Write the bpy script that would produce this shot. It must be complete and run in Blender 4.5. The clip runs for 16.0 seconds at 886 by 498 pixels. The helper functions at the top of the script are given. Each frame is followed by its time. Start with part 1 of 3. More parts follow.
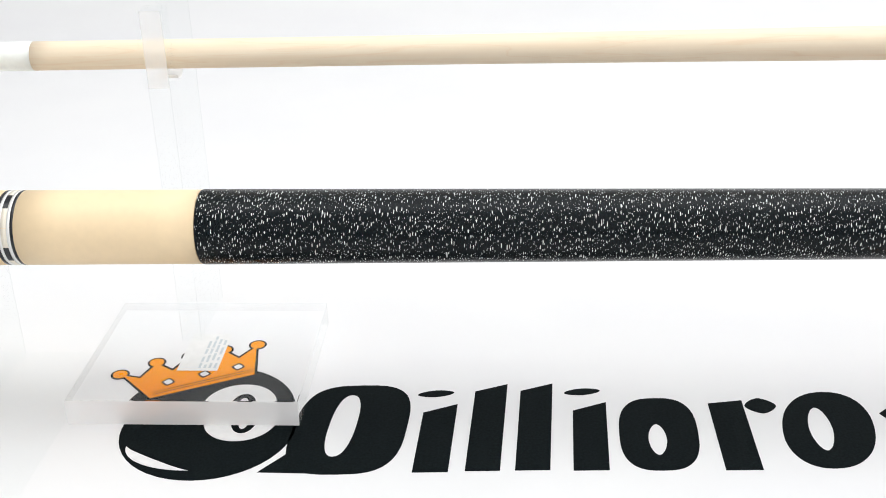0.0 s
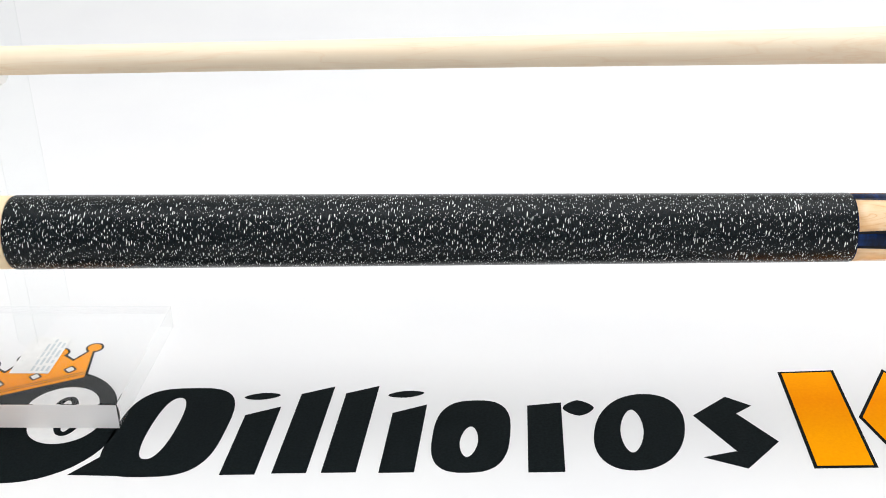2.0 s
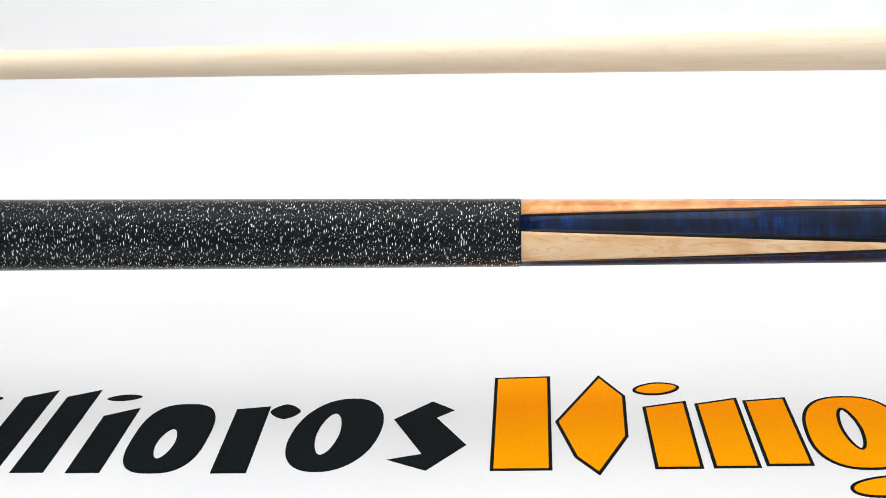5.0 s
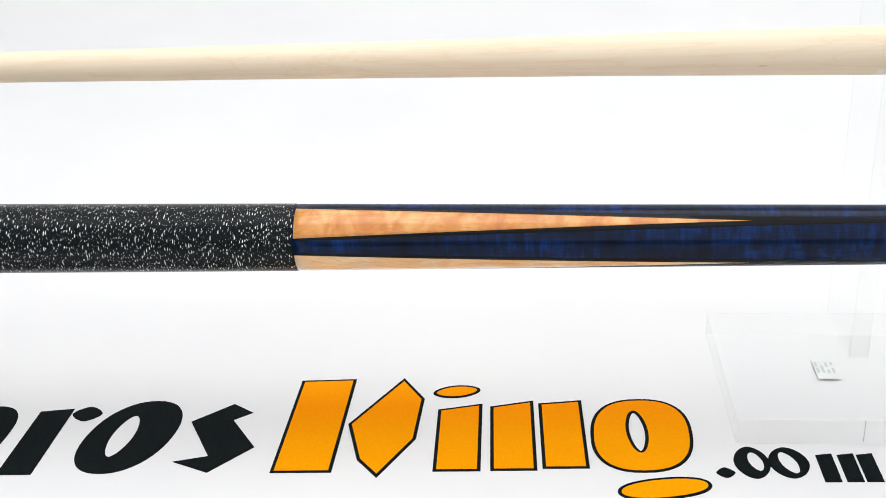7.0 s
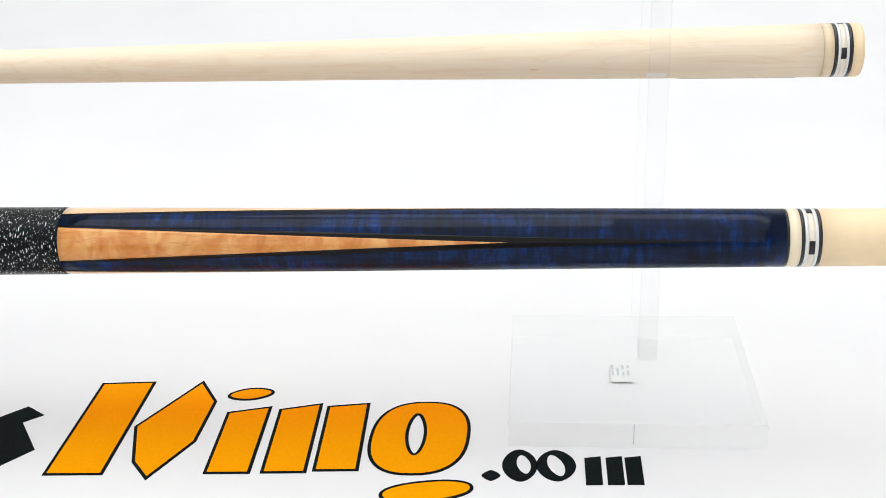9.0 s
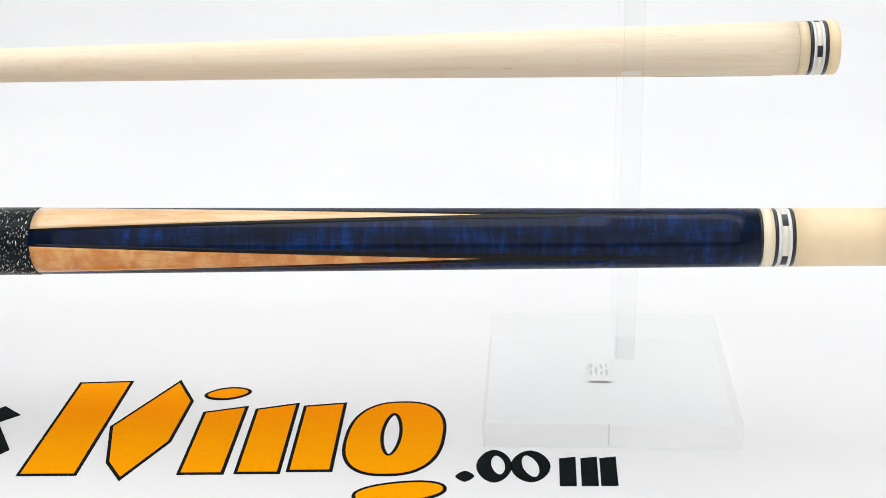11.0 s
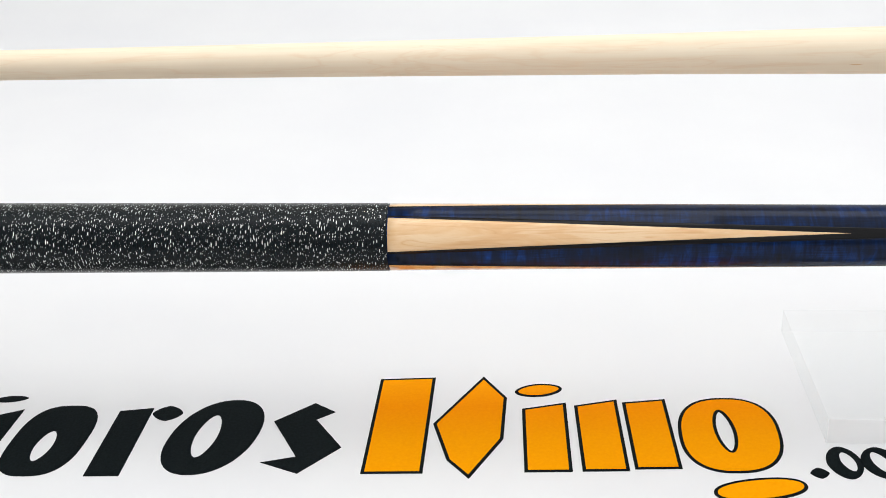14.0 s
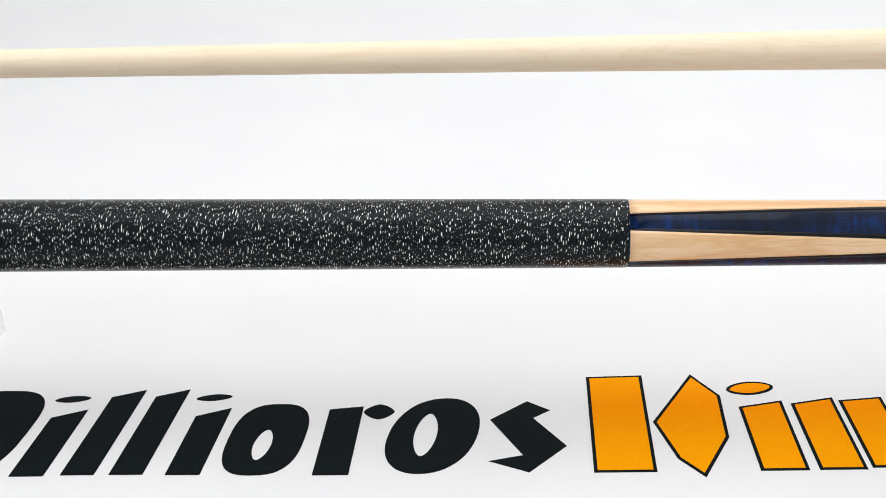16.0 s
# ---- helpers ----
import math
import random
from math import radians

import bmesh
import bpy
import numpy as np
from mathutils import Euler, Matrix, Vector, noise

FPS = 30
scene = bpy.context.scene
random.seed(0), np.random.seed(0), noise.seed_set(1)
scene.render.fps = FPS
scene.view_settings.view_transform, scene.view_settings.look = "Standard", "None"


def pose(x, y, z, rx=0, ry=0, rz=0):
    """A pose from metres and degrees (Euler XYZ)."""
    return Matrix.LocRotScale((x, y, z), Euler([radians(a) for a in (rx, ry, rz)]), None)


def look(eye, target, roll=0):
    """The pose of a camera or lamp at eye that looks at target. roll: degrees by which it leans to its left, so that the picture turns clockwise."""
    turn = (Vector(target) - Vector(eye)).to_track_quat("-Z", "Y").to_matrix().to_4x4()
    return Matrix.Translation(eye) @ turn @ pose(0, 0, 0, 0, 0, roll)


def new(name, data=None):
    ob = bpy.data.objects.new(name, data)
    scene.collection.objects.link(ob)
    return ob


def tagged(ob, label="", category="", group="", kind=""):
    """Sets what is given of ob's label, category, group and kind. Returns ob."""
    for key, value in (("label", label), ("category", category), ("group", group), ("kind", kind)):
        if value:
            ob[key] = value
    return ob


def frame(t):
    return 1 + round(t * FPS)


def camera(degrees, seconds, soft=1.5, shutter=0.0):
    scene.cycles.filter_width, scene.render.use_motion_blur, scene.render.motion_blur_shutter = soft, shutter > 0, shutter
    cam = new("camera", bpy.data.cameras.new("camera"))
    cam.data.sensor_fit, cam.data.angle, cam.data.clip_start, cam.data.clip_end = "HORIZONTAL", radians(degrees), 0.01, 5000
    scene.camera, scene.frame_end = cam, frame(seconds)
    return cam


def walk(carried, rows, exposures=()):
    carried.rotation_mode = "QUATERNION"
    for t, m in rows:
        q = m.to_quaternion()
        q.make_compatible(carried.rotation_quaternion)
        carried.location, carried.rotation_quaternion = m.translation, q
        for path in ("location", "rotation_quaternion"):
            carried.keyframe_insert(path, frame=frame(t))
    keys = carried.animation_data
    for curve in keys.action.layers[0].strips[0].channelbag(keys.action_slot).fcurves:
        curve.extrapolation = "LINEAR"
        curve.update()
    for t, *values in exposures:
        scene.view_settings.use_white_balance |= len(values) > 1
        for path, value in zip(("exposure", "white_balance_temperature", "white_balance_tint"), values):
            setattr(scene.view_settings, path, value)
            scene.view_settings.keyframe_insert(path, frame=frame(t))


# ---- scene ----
cam = camera(41.5, 16.0, soft=0.9)
PATH = [
    (0, (0.1166, -0.4055, 0.2639), (0.0093, 1.4011, -0.5873), -1.5),
    (0.5, (0.1346, -0.4055, 0.2646), (0.0259, 1.4011, -0.5866), -1.61),
    (1, (0.152, -0.4048, 0.266), (0.0465, 1.4, -0.5894), -1.54),
    (1.5, (0.1735, -0.4049, 0.2674), (0.0556, 1.398, -0.5912), -1.76),
    (2, (0.1925, -0.4046, 0.2672), (0.0771, 1.3994, -0.5911), -1.73),
    (2.5, (0.2113, -0.4049, 0.2667), (0.0994, 1.4006, -0.5883), -1.7),
    (3, (0.2342, -0.4047, 0.2679), (0.1101, 1.3986, -0.5891), -1.79),
    (3.5, (0.2552, -0.4067, 0.2657), (0.1249, 1.402, -0.5777), -1.83),
    (4, (0.2785, -0.4071, 0.2636), (0.137, 1.405, -0.5705), -2.0),
    (6.5, (0.3856, -0.4056, 0.26), (0.2334, 1.4135, -0.5572), -2.01),
    (7, (0.4095, -0.4042, 0.2613), (0.2482, 1.4117, -0.5613), -2.17),
    (7.5, (0.4315, -0.4028, 0.2603), (0.27, 1.4138, -0.5605), -2.13),
    (8, (0.454, -0.401, 0.2608), (0.2905, 1.4139, -0.5634), -2.18),
    (8.5, (0.4765, -0.3995, 0.2607), (0.3115, 1.415, -0.5641), -2.22),
    (9, (0.4987, -0.3982, 0.2605), (0.3326, 1.4163, -0.5641), -2.23),
    (10.05, (0.531, -0.397, 0.264), (0.38, 1.412, -0.576), -2.3),
    (11.5, (0.4891, -0.3929, 0.2618), (0.3043, 1.4132, -0.5771), -2.48),
    (12, (0.466, -0.3955, 0.2638), (0.2891, 1.4096, -0.5792), -2.39),
    (12.5, (0.4431, -0.3973, 0.266), (0.27, 1.4055, -0.5826), -2.34),
    (13, (0.4192, -0.3983, 0.2666), (0.2557, 1.4046, -0.5837), -2.23),
    (13.5, (0.3942, -0.3994, 0.2673), (0.2379, 1.4032, -0.585), -2.11),
    (14, (0.3702, -0.4015, 0.2669), (0.2271, 1.4039, -0.5817), -1.94),
    (14.5, (0.3443, -0.403, 0.2659), (0.213, 1.4056, -0.5777), -1.76),
    (15, (0.3221, -0.4031, 0.2673), (0.1904, 1.4025, -0.5828), -1.8),
    (15.5, (0.2998, -0.403, 0.2671), (0.1704, 1.4023, -0.584), -1.77),
    (16, (0.279, -0.4038, 0.2665), (0.1453, 1.4022, -0.5823), -1.84),
]
walk(cam, [(t, look(eye, target, roll)) for t, eye, target, roll in PATH],
     exposures=[(0.0, -0.09), (4.0, -0.10), (6.5, -0.15), (9.0, -0.17), (11.5, -0.22), (16.0, -0.22)])

# ---- light ----
world = bpy.data.worlds.new("studio")
world.use_nodes = True
world.node_tree.nodes["Background"].inputs[0].default_value = (0.95, 0.97, 1.0, 1)
world.node_tree.nodes["Background"].inputs[1].default_value = 0.1
scene.world = world


def area_lamp(name, eye, target, w, h, power, colour=(1, 1, 1)):
    data = bpy.data.lights.new(name, "AREA")
    data.shape, data.size, data.size_y = "RECTANGLE", w, h
    data.energy, data.color = power, colour
    ob = new(name, data)
    ob.matrix_world = look(eye, target)
    return ob


area_lamp("softbox_lamp", (-0.16, -0.06, 1.00), (-0.16, -0.04, 0.0), 1.5, 0.52, 5.7, (0.98, 0.992, 1.0))
area_lamp("overhead_softbox_lamp", (0.95, 0.05, 1.60), (0.95, 0.05, 0.0), 2.6, 2.1, 16.0, (0.98, 0.99, 1.0))
# added fill from behind: thins the cue's shadow and brightens the acrylic edges
area_lamp("back_fill_lamp", (0.95, 0.60, 1.52), (0.62, -0.04, 0.0), 2.0, 0.7, 9.5, (0.98, 0.99, 1.0))
area_lamp("front_softbox_lamp", (0.45, -1.55, 1.05), (0.40, 0.0, 0.08), 3.2, 1.7, 17.5, (1.0, 0.99, 0.98))


# ---- materials ----
class Mat:
    def __init__(self, name):
        self.m = bpy.data.materials.new(name)
        self.m.use_nodes = True
        self.t = self.m.node_tree
        self.b = self.t.nodes["Principled BSDF"]

    def n(self, kind, **kw):
        node = self.t.nodes.new(kind)
        for k, v in kw.items():
            if k == "operation":
                node.operation = v
            elif k == "blend_type":
                node.data_type, node.blend_type = "RGBA", v
            elif k == "dims":
                node.voronoi_dimensions = v
        return node

    def link(self, a, b):
        self.t.links.new(a, b)

    def set(self, **kw):
        for k, v in kw.items():
            self.b.inputs[k.replace("_", " ")].default_value = v
        return self

    def coords(self, scale=(1, 1, 1)):
        tc, mp = self.n("ShaderNodeTexCoord"), self.n("ShaderNodeMapping")
        mp.inputs["Scale"].default_value = scale
        self.link(tc.outputs["Object"], mp.inputs["Vector"])
        return mp.outputs["Vector"]

    def noise(self, scale, vec, detail=3.0, rough=0.5, distort=0.0):
        nd = self.n("ShaderNodeTexNoise")
        nd.inputs["Scale"].default_value = scale
        nd.inputs["Detail"].default_value = detail
        nd.inputs["Roughness"].default_value = rough
        nd.inputs["Distortion"].default_value = distort
        self.link(vec, nd.inputs["Vector"])
        return nd.outputs["Fac"]

    def ramp(self, fac, stops):
        r = self.n("ShaderNodeValToRGB")
        while len(r.color_ramp.elements) < len(stops):
            r.color_ramp.elements.new(0.5)
        for e, (p, c) in zip(r.color_ramp.elements, stops):
            e.position, e.color = p, (*c, 1)
        self.link(fac, r.inputs["Fac"])
        return r.outputs["Color"]

    def math(self, op, a, b=None):
        nd = self.n("ShaderNodeMath", operation=op)
        for i, v in enumerate((a, b)):
            if v is None:
                continue
            if isinstance(v, (int, float)):
                nd.inputs[i].default_value = v
            else:
                self.link(v, nd.inputs[i])
        return nd.outputs[0]

    def mix(self, fac, a, b, how="MIX"):
        nd = self.n("ShaderNodeMix", blend_type=how)
        for i, v in ((0, fac), (6, a), (7, b)):
            if isinstance(v, (int, float)):
                nd.inputs[i].default_value = v
            elif isinstance(v, tuple):
                nd.inputs[i].default_value = (*v, 1)
            else:
                self.link(v, nd.inputs[i])
        return nd.outputs[2]

    def colour(self, out):
        self.link(out, self.b.inputs["Base Color"])
        return self

    def bump(self, h, strength, dist):
        bp = self.n("ShaderNodeBump")
        bp.inputs["Strength"].default_value, bp.inputs["Distance"].default_value = strength, dist
        self.link(h, bp.inputs["Height"])
        self.link(bp.outputs["Normal"], self.b.inputs["Normal"])
        return self

    def around(self):
        """Length along the cue, and the way round it in turns of the surface (metres at radius 13 mm)."""
        tc, sp = self.n("ShaderNodeTexCoord"), self.n("ShaderNodeSeparateXYZ")
        self.link(tc.outputs["Object"], sp.inputs[0])
        ang = self.math("MULTIPLY", self.math("ARCTAN2", sp.outputs["Z"], sp.outputs["Y"]), 0.013)
        return sp.outputs["X"], ang

    def join(self, x, y, z=0.0):
        cb = self.n("ShaderNodeCombineXYZ")
        for i, v in enumerate((x, y, z)):
            if isinstance(v, (int, float)):
                cb.inputs[i].default_value = v
            else:
                self.link(v, cb.inputs[i])
        return cb.outputs[0]


def vinyl_white():
    k = Mat("white_vinyl").set(Roughness=0.55, Specular_IOR_Level=0.25)
    v = k.coords()
    k.colour(k.ramp(k.noise(9, v, 4), [(0.3, (0.79, 0.79, 0.80)), (0.7, (0.82, 0.82, 0.82))]))
    k.bump(k.noise(1400, v, 2), 0.08, 0.0002)
    return k.m


def print_black():
    k = Mat("black_print").set(Roughness=0.6, Specular_IOR_Level=0.03)
    v = k.coords((1, 1, 0))
    k.colour(k.ramp(k.noise(900, v, 2), [(0.3, (0.004, 0.006, 0.007)), (0.75, (0.008, 0.012, 0.013))]))
    w = k.n("ShaderNodeTexWave")
    w.inputs["Scale"].default_value = 260
    k.link(v, w.inputs["Vector"])
    k.bump(w.outputs["Fac"], 0.12, 0.0001)
    return k.m


def print_orange():
    k = Mat("orange_print").set(Roughness=0.6, Specular_IOR_Level=0.01)
    tc, sp = k.n("ShaderNodeTexCoord"), k.n("ShaderNodeSeparateXYZ")
    k.link(tc.outputs["Object"], sp.inputs[0])
    f = k.math("MULTIPLY", k.math("ADD", sp.outputs["Y"], 0.02), 11.0)
    # the deeper stop at 0.72 puts the cue's soft shadow into the orange
    base = k.ramp(f, [(0.1, (0.95, 0.36, 0.0006)), (0.45, (0.95, 0.34, 0.0006)), (0.72, (0.89, 0.25, 0.001)), (0.95, (0.95, 0.33, 0.002))])
    n = k.noise(700, k.coords((1, 1, 0)), 2)
    k.colour(k.mix(0.25, base, k.ramp(n, [(0.3, (0.84, 0.27, 0.0006)), (0.7, (0.98, 0.40, 0.002))])))
    return k.m


def plain(name, c, rough=0.3, coat=0.0, var=0.04):
    k = Mat(name).set(Roughness=rough, Coat_Weight=coat, Coat_Roughness=0.12)
    k.colour(k.ramp(k.noise(260, k.coords((1, 1, 1)), 3), [(0.3, tuple(x * (1 - var) for x in c)), (0.7, tuple(min(1, x * (1 + var)) for x in c))]))
    return k.m


def maple(name, c0, c1, streak, rough=0.32, coat=0.6, sx=3.0):
    k = Mat(name).set(Roughness=rough, Specular_IOR_Level=0.15, Coat_Weight=coat, Coat_Roughness=0.06)
    v = k.coords((sx, 60, 60))
    fine = k.noise(9, v, 5, 0.6)
    base = k.ramp(fine, [(0.3, c0), (0.7, c1)])
    fig = k.noise(3.2, k.coords((4.0, 42, 42)), 3, 0.5, 1.2)
    line = k.ramp(fig, [(0.47, (0, 0, 0)), (0.5, (1, 1, 1)), (0.53, (0, 0, 0))])
    k.colour(k.mix(k.math("MULTIPLY", line, 0.34), base, streak))
    return k.m


def curly_maple(name, tones, contour, curl_x, curl_a, contour_x):
    """Lacquered point of figured maple: four tones from dark curl to pale ground, and contour lines of grain."""
    k = Mat(name).set(Roughness=0.3, Specular_IOR_Level=0.2, Coat_Weight=0.8, Coat_Roughness=0.03)
    x, a = k.around()
    curl = k.noise(1.6, k.join(k.math("MULTIPLY", x, curl_x), k.math("MULTIPLY", a, curl_a)), 4, 0.55, 0.7)
    base = k.ramp(curl, list(zip((0.38, 0.46, 0.53, 0.63), tones)))
    pores = k.noise(1.0, k.join(k.math("MULTIPLY", x, 260), k.math("MULTIPLY", a, 2600)), 2)
    base = k.mix(k.math("MULTIPLY", k.ramp(pores, [(0.52, (0, 0, 0)), (0.7, (1, 1, 1))]), 0.22), base, contour)
    v2 = k.join(k.math("MULTIPLY", x, contour_x), k.math("MULTIPLY", a, 70))
    rings = k.noise(1.8, v2, 2, 0.5, 1.6)
    wave = k.math("PINGPONG", k.math("MULTIPLY", rings, 5.0), 0.5)
    line = k.ramp(wave, [(0.0, (1, 1, 1)), (0.05, (0.4, 0.4, 0.4)), (0.16, (0, 0, 0))])
    k.colour(k.mix(k.math("MULTIPLY", line, 0.65), base, contour))
    return k.m


def blue_stain():
    k = Mat("blue_stained_maple").set(Roughness=0.5, Specular_IOR_Level=0.05, Coat_Weight=0.27, Coat_Roughness=0.03)
    x, a = k.around()
    fine = k.noise(1.0, k.join(k.math("MULTIPLY", x, 120), k.math("MULTIPLY", a, 1500)), 3)
    curl = k.noise(1.0, k.join(k.math("MULTIPLY", x, 330), k.math("MULTIPLY", a, 60)), 3, 0.6, 0.6)
    big = k.noise(1.0, k.join(k.math("MULTIPLY", x, 26), k.math("MULTIPLY", a, 90)), 2)
    both = k.math("MULTIPLY", k.math("ADD", curl, k.math("MULTIPLY", fine, 0.35)), k.math("ADD", big, 0.25))
    k.colour(k.ramp(both, [(0.30, (0.0002, 0.002, 0.009)), (0.52, (0.0004, 0.008, 0.036)), (0.74, (0.0007, 0.024, 0.13)), (0.92, (0.0015, 0.06, 0.42))]))
    return k.m


def linen():
    k = Mat("black_linen_wrap").set(Roughness=0.25, Specular_IOR_Level=0.15)
    x, a = k.around()
    sway = k.math("MULTIPLY", k.math("SUBTRACT", k.noise(1.0, k.join(k.math("MULTIPLY", x, 105), k.math("MULTIPLY", a, 95)), 1), 0.5), 0.0085)
    ripple = k.math("MULTIPLY", k.math("SINE", k.math("MULTIPLY", x, 410.0)), 0.0007)
    around = k.math("ADD", a, k.math("ADD", sway, ripple))

    def specks(sx, sa, off, cut, loose):
        vo = k.n("ShaderNodeTexVoronoi", dims="2D")
        vo.inputs["Scale"].default_value = 1.0
        vo.inputs["Randomness"].default_value = loose
        row = k.math("MULTIPLY", x, sx)
        k.link(k.join(k.math("ADD", row, off), k.math("ADD", k.math("MULTIPLY", around, sa), k.math("MULTIPLY", x, 160.0))), vo.inputs["Vector"])
        sp = k.n("ShaderNodeSeparateXYZ")
        k.link(vo.outputs["Color"], sp.inputs[0])
        size = k.math("MULTIPLY", sp.outputs["X"], cut)
        return k.math("LESS_THAN", vo.outputs["Distance"], size)

    s = k.math("MAXIMUM", specks(980.0, 290.0, 0.0, 0.20, 0.75), specks(1300.0, 400.0, 7.7, 0.12, 0.9))
    tone = k.noise(2.0, k.join(k.math("MULTIPLY", x, 900), k.math("MULTIPLY", a, 300)), 2)
    dark = k.ramp(tone, [(0.3, (0.0012, 0.003, 0.0045)), (0.7, (0.003, 0.007, 0.009))])
    k.colour(k.mix(s, dark, (0.72, 0.74, 0.72)))
    thread = k.math("SINE", k.math("ADD", k.math("MULTIPLY", x, 11500.0), k.math("MULTIPLY", a, 900.0)))
    k.bump(k.math("ADD", k.math("MULTIPLY", thread, 0.5), k.math("MULTIPLY", s, 0.5)), 0.33, 0.0002)
    return k.m


def acrylic():
    k = Mat("clear_acrylic").set(Roughness=0.0, IOR=1.49, Transmission_Weight=1.0)
    k.b.inputs["Base Color"].default_value = (0.995, 1.0, 1.0, 1)
    return k.m


def sheet(name, frost, tint=0.997):
    """Acrylic seen straight through, with an edge-on gloss; frost: how much of it is milky white."""
    m = bpy.data.materials.new(name)
    m.use_nodes = True
    t = m.node_tree
    t.nodes.remove(t.nodes["Principled BSDF"])
    lw, tr, gl, mx, df, tl, m2, m3, ma = (t.nodes.new("ShaderNode" + n) for n in ("LayerWeight", "BsdfTransparent", "BsdfGlossy", "MixShader", "BsdfDiffuse", "BsdfTranslucent", "MixShader", "MixShader", "Math"))
    lw.inputs["Blend"].default_value = 0.25
    ma.operation = "MULTIPLY"
    ma.inputs[1].default_value = 0.06
    tr.inputs["Color"].default_value = (tint - 0.004, tint, tint - 0.001, 1)
    gl.inputs["Roughness"].default_value = 0.08
    df.inputs["Color"].default_value = (0.99, 0.99, 0.99, 1)
    tl.inputs["Color"].default_value = (0.99, 0.99, 0.99, 1)
    m2.inputs[0].default_value = 0.6
    m3.inputs[0].default_value = frost
    for a, b in ((lw.outputs["Facing"], ma.inputs[0]), (ma.outputs[0], mx.inputs[0]), (tr.outputs[0], mx.inputs[1]), (gl.outputs[0], mx.inputs[2]),
                 (df.outputs[0], m2.inputs[1]), (tl.outputs[0], m2.inputs[2]), (mx.outputs[0], m3.inputs[1]), (m2.outputs[0], m3.inputs[2]),
                 (m3.outputs[0], t.nodes["Material Output"].inputs["Surface"])):
        t.links.new(a, b)
    return m


WHITE, BLACK, ORANGE = vinyl_white(), print_black(), print_orange()
PRINT_WHITE = plain("white_print", (0.80, 0.80, 0.80), 0.4)
LINEN, BLUE, CLEAR = linen(), blue_stain(), acrylic()
PALE_TONES = ((0.74, 0.44, 0.21), (0.78, 0.50, 0.26), (0.81, 0.55, 0.31), (0.84, 0.60, 0.36))
RICH_TONES = ((0.60, 0.20, 0.036), (0.67, 0.26, 0.055), (0.73, 0.33, 0.09), (0.77, 0.40, 0.13))
MAPLE_CONTOUR = curly_maple("contoured_maple", PALE_TONES, (0.66, 0.33, 0.13), 30, 60, 16)
MAPLE_CURLY = curly_maple("curly_maple", RICH_TONES, (0.55, 0.19, 0.05), 62, 34, 13)
MAPLE_PLAIN = curly_maple("plain_maple", PALE_TONES, (0.68, 0.37, 0.16), 18, 70, 5)
# MILKY paints white inner reflections onto base front edges and slot bottoms
SHEET, EDGE, MILKY = sheet("clear_acrylic_sheet", 0.0), sheet("polished_acrylic_edge", 0.05), sheet("whitened_acrylic_edge", 0.95)
SIDE = sheet("clear_acrylic_side", 0.12)
TINE = sheet("frosted_acrylic_tine", 0.5)
ARRIS = sheet("acrylic_edge_line", 0.0, 0.978)
IVORY = plain("ivory_resin", (0.91, 0.715, 0.455), 0.55, 0.06, 0.02)
IVORY_PALE = plain("pale_ivory_resin", (0.90, 0.78, 0.56), 0.35, 0.4, 0.02)
EBONY = plain("black_resin", (0.004, 0.005, 0.008), 0.3, 0.25)
VENEER = Mat("black_veneer").set(Roughness=0.5, Specular_IOR_Level=0.05, Coat_Weight=0.27, Coat_Roughness=0.03).set(Base_Color=(0.003, 0.003, 0.004, 1)).m
RING_CREAM = plain("cream_resin", (0.84, 0.78, 0.66), 0.35, 0.4, 0.02)
RING_WHITE = plain("white_resin", (0.80, 0.80, 0.78), 0.3, 0.6)
FERRULE = plain("ferrule_white", (0.89, 0.91, 0.87), 0.4, 0.2)
SHAFT = maple("shaft_maple", (0.85, 0.70, 0.515), (0.89, 0.775, 0.605), (0.78, 0.56, 0.36), 0.6, 0.0, 1.2)
COLLAR = maple("collar_maple", (0.78, 0.62, 0.40), (0.82, 0.67, 0.46), (0.70, 0.48, 0.25), 0.35, 0.5)
LEATHER = plain("leather", (0.10, 0.13, 0.20), 0.8)
STICKER = plain("paper_label", (0.80, 0.80, 0.79), 0.6)
GREY_INK = plain("grey_ink", (0.55, 0.60, 0.63), 0.6)
WALL = plain("studio_wall_paint", (0.80, 0.80, 0.80), 0.8)
GREY = plain("grey_studio_wall", (0.26, 0.26, 0.27), 0.8)
LABEL_EDGE = plain("label_edge", (0.33, 0.30, 0.26), 0.6)
KNOT = plain("knot_wood", (0.70, 0.46, 0.26), 0.5)
WHITE_PLASTIC = plain("white_plastic", (0.78, 0.80, 0.83), 0.35)


# ---- mesh helpers ----
def part(name, bm, material, parent=None, label="", smooth=False):
    bmesh.ops.recalc_face_normals(bm, faces=bm.faces)
    me = bpy.data.meshes.new(name)
    bm.to_mesh(me)
    bm.free()
    me.materials.append(material)
    if smooth:
        for p in me.polygons:
            p.use_smooth = True
    ob = new(name, me)
    if parent is not None:
        ob.parent = parent
    if label:
        ob["label"] = label
    return ob


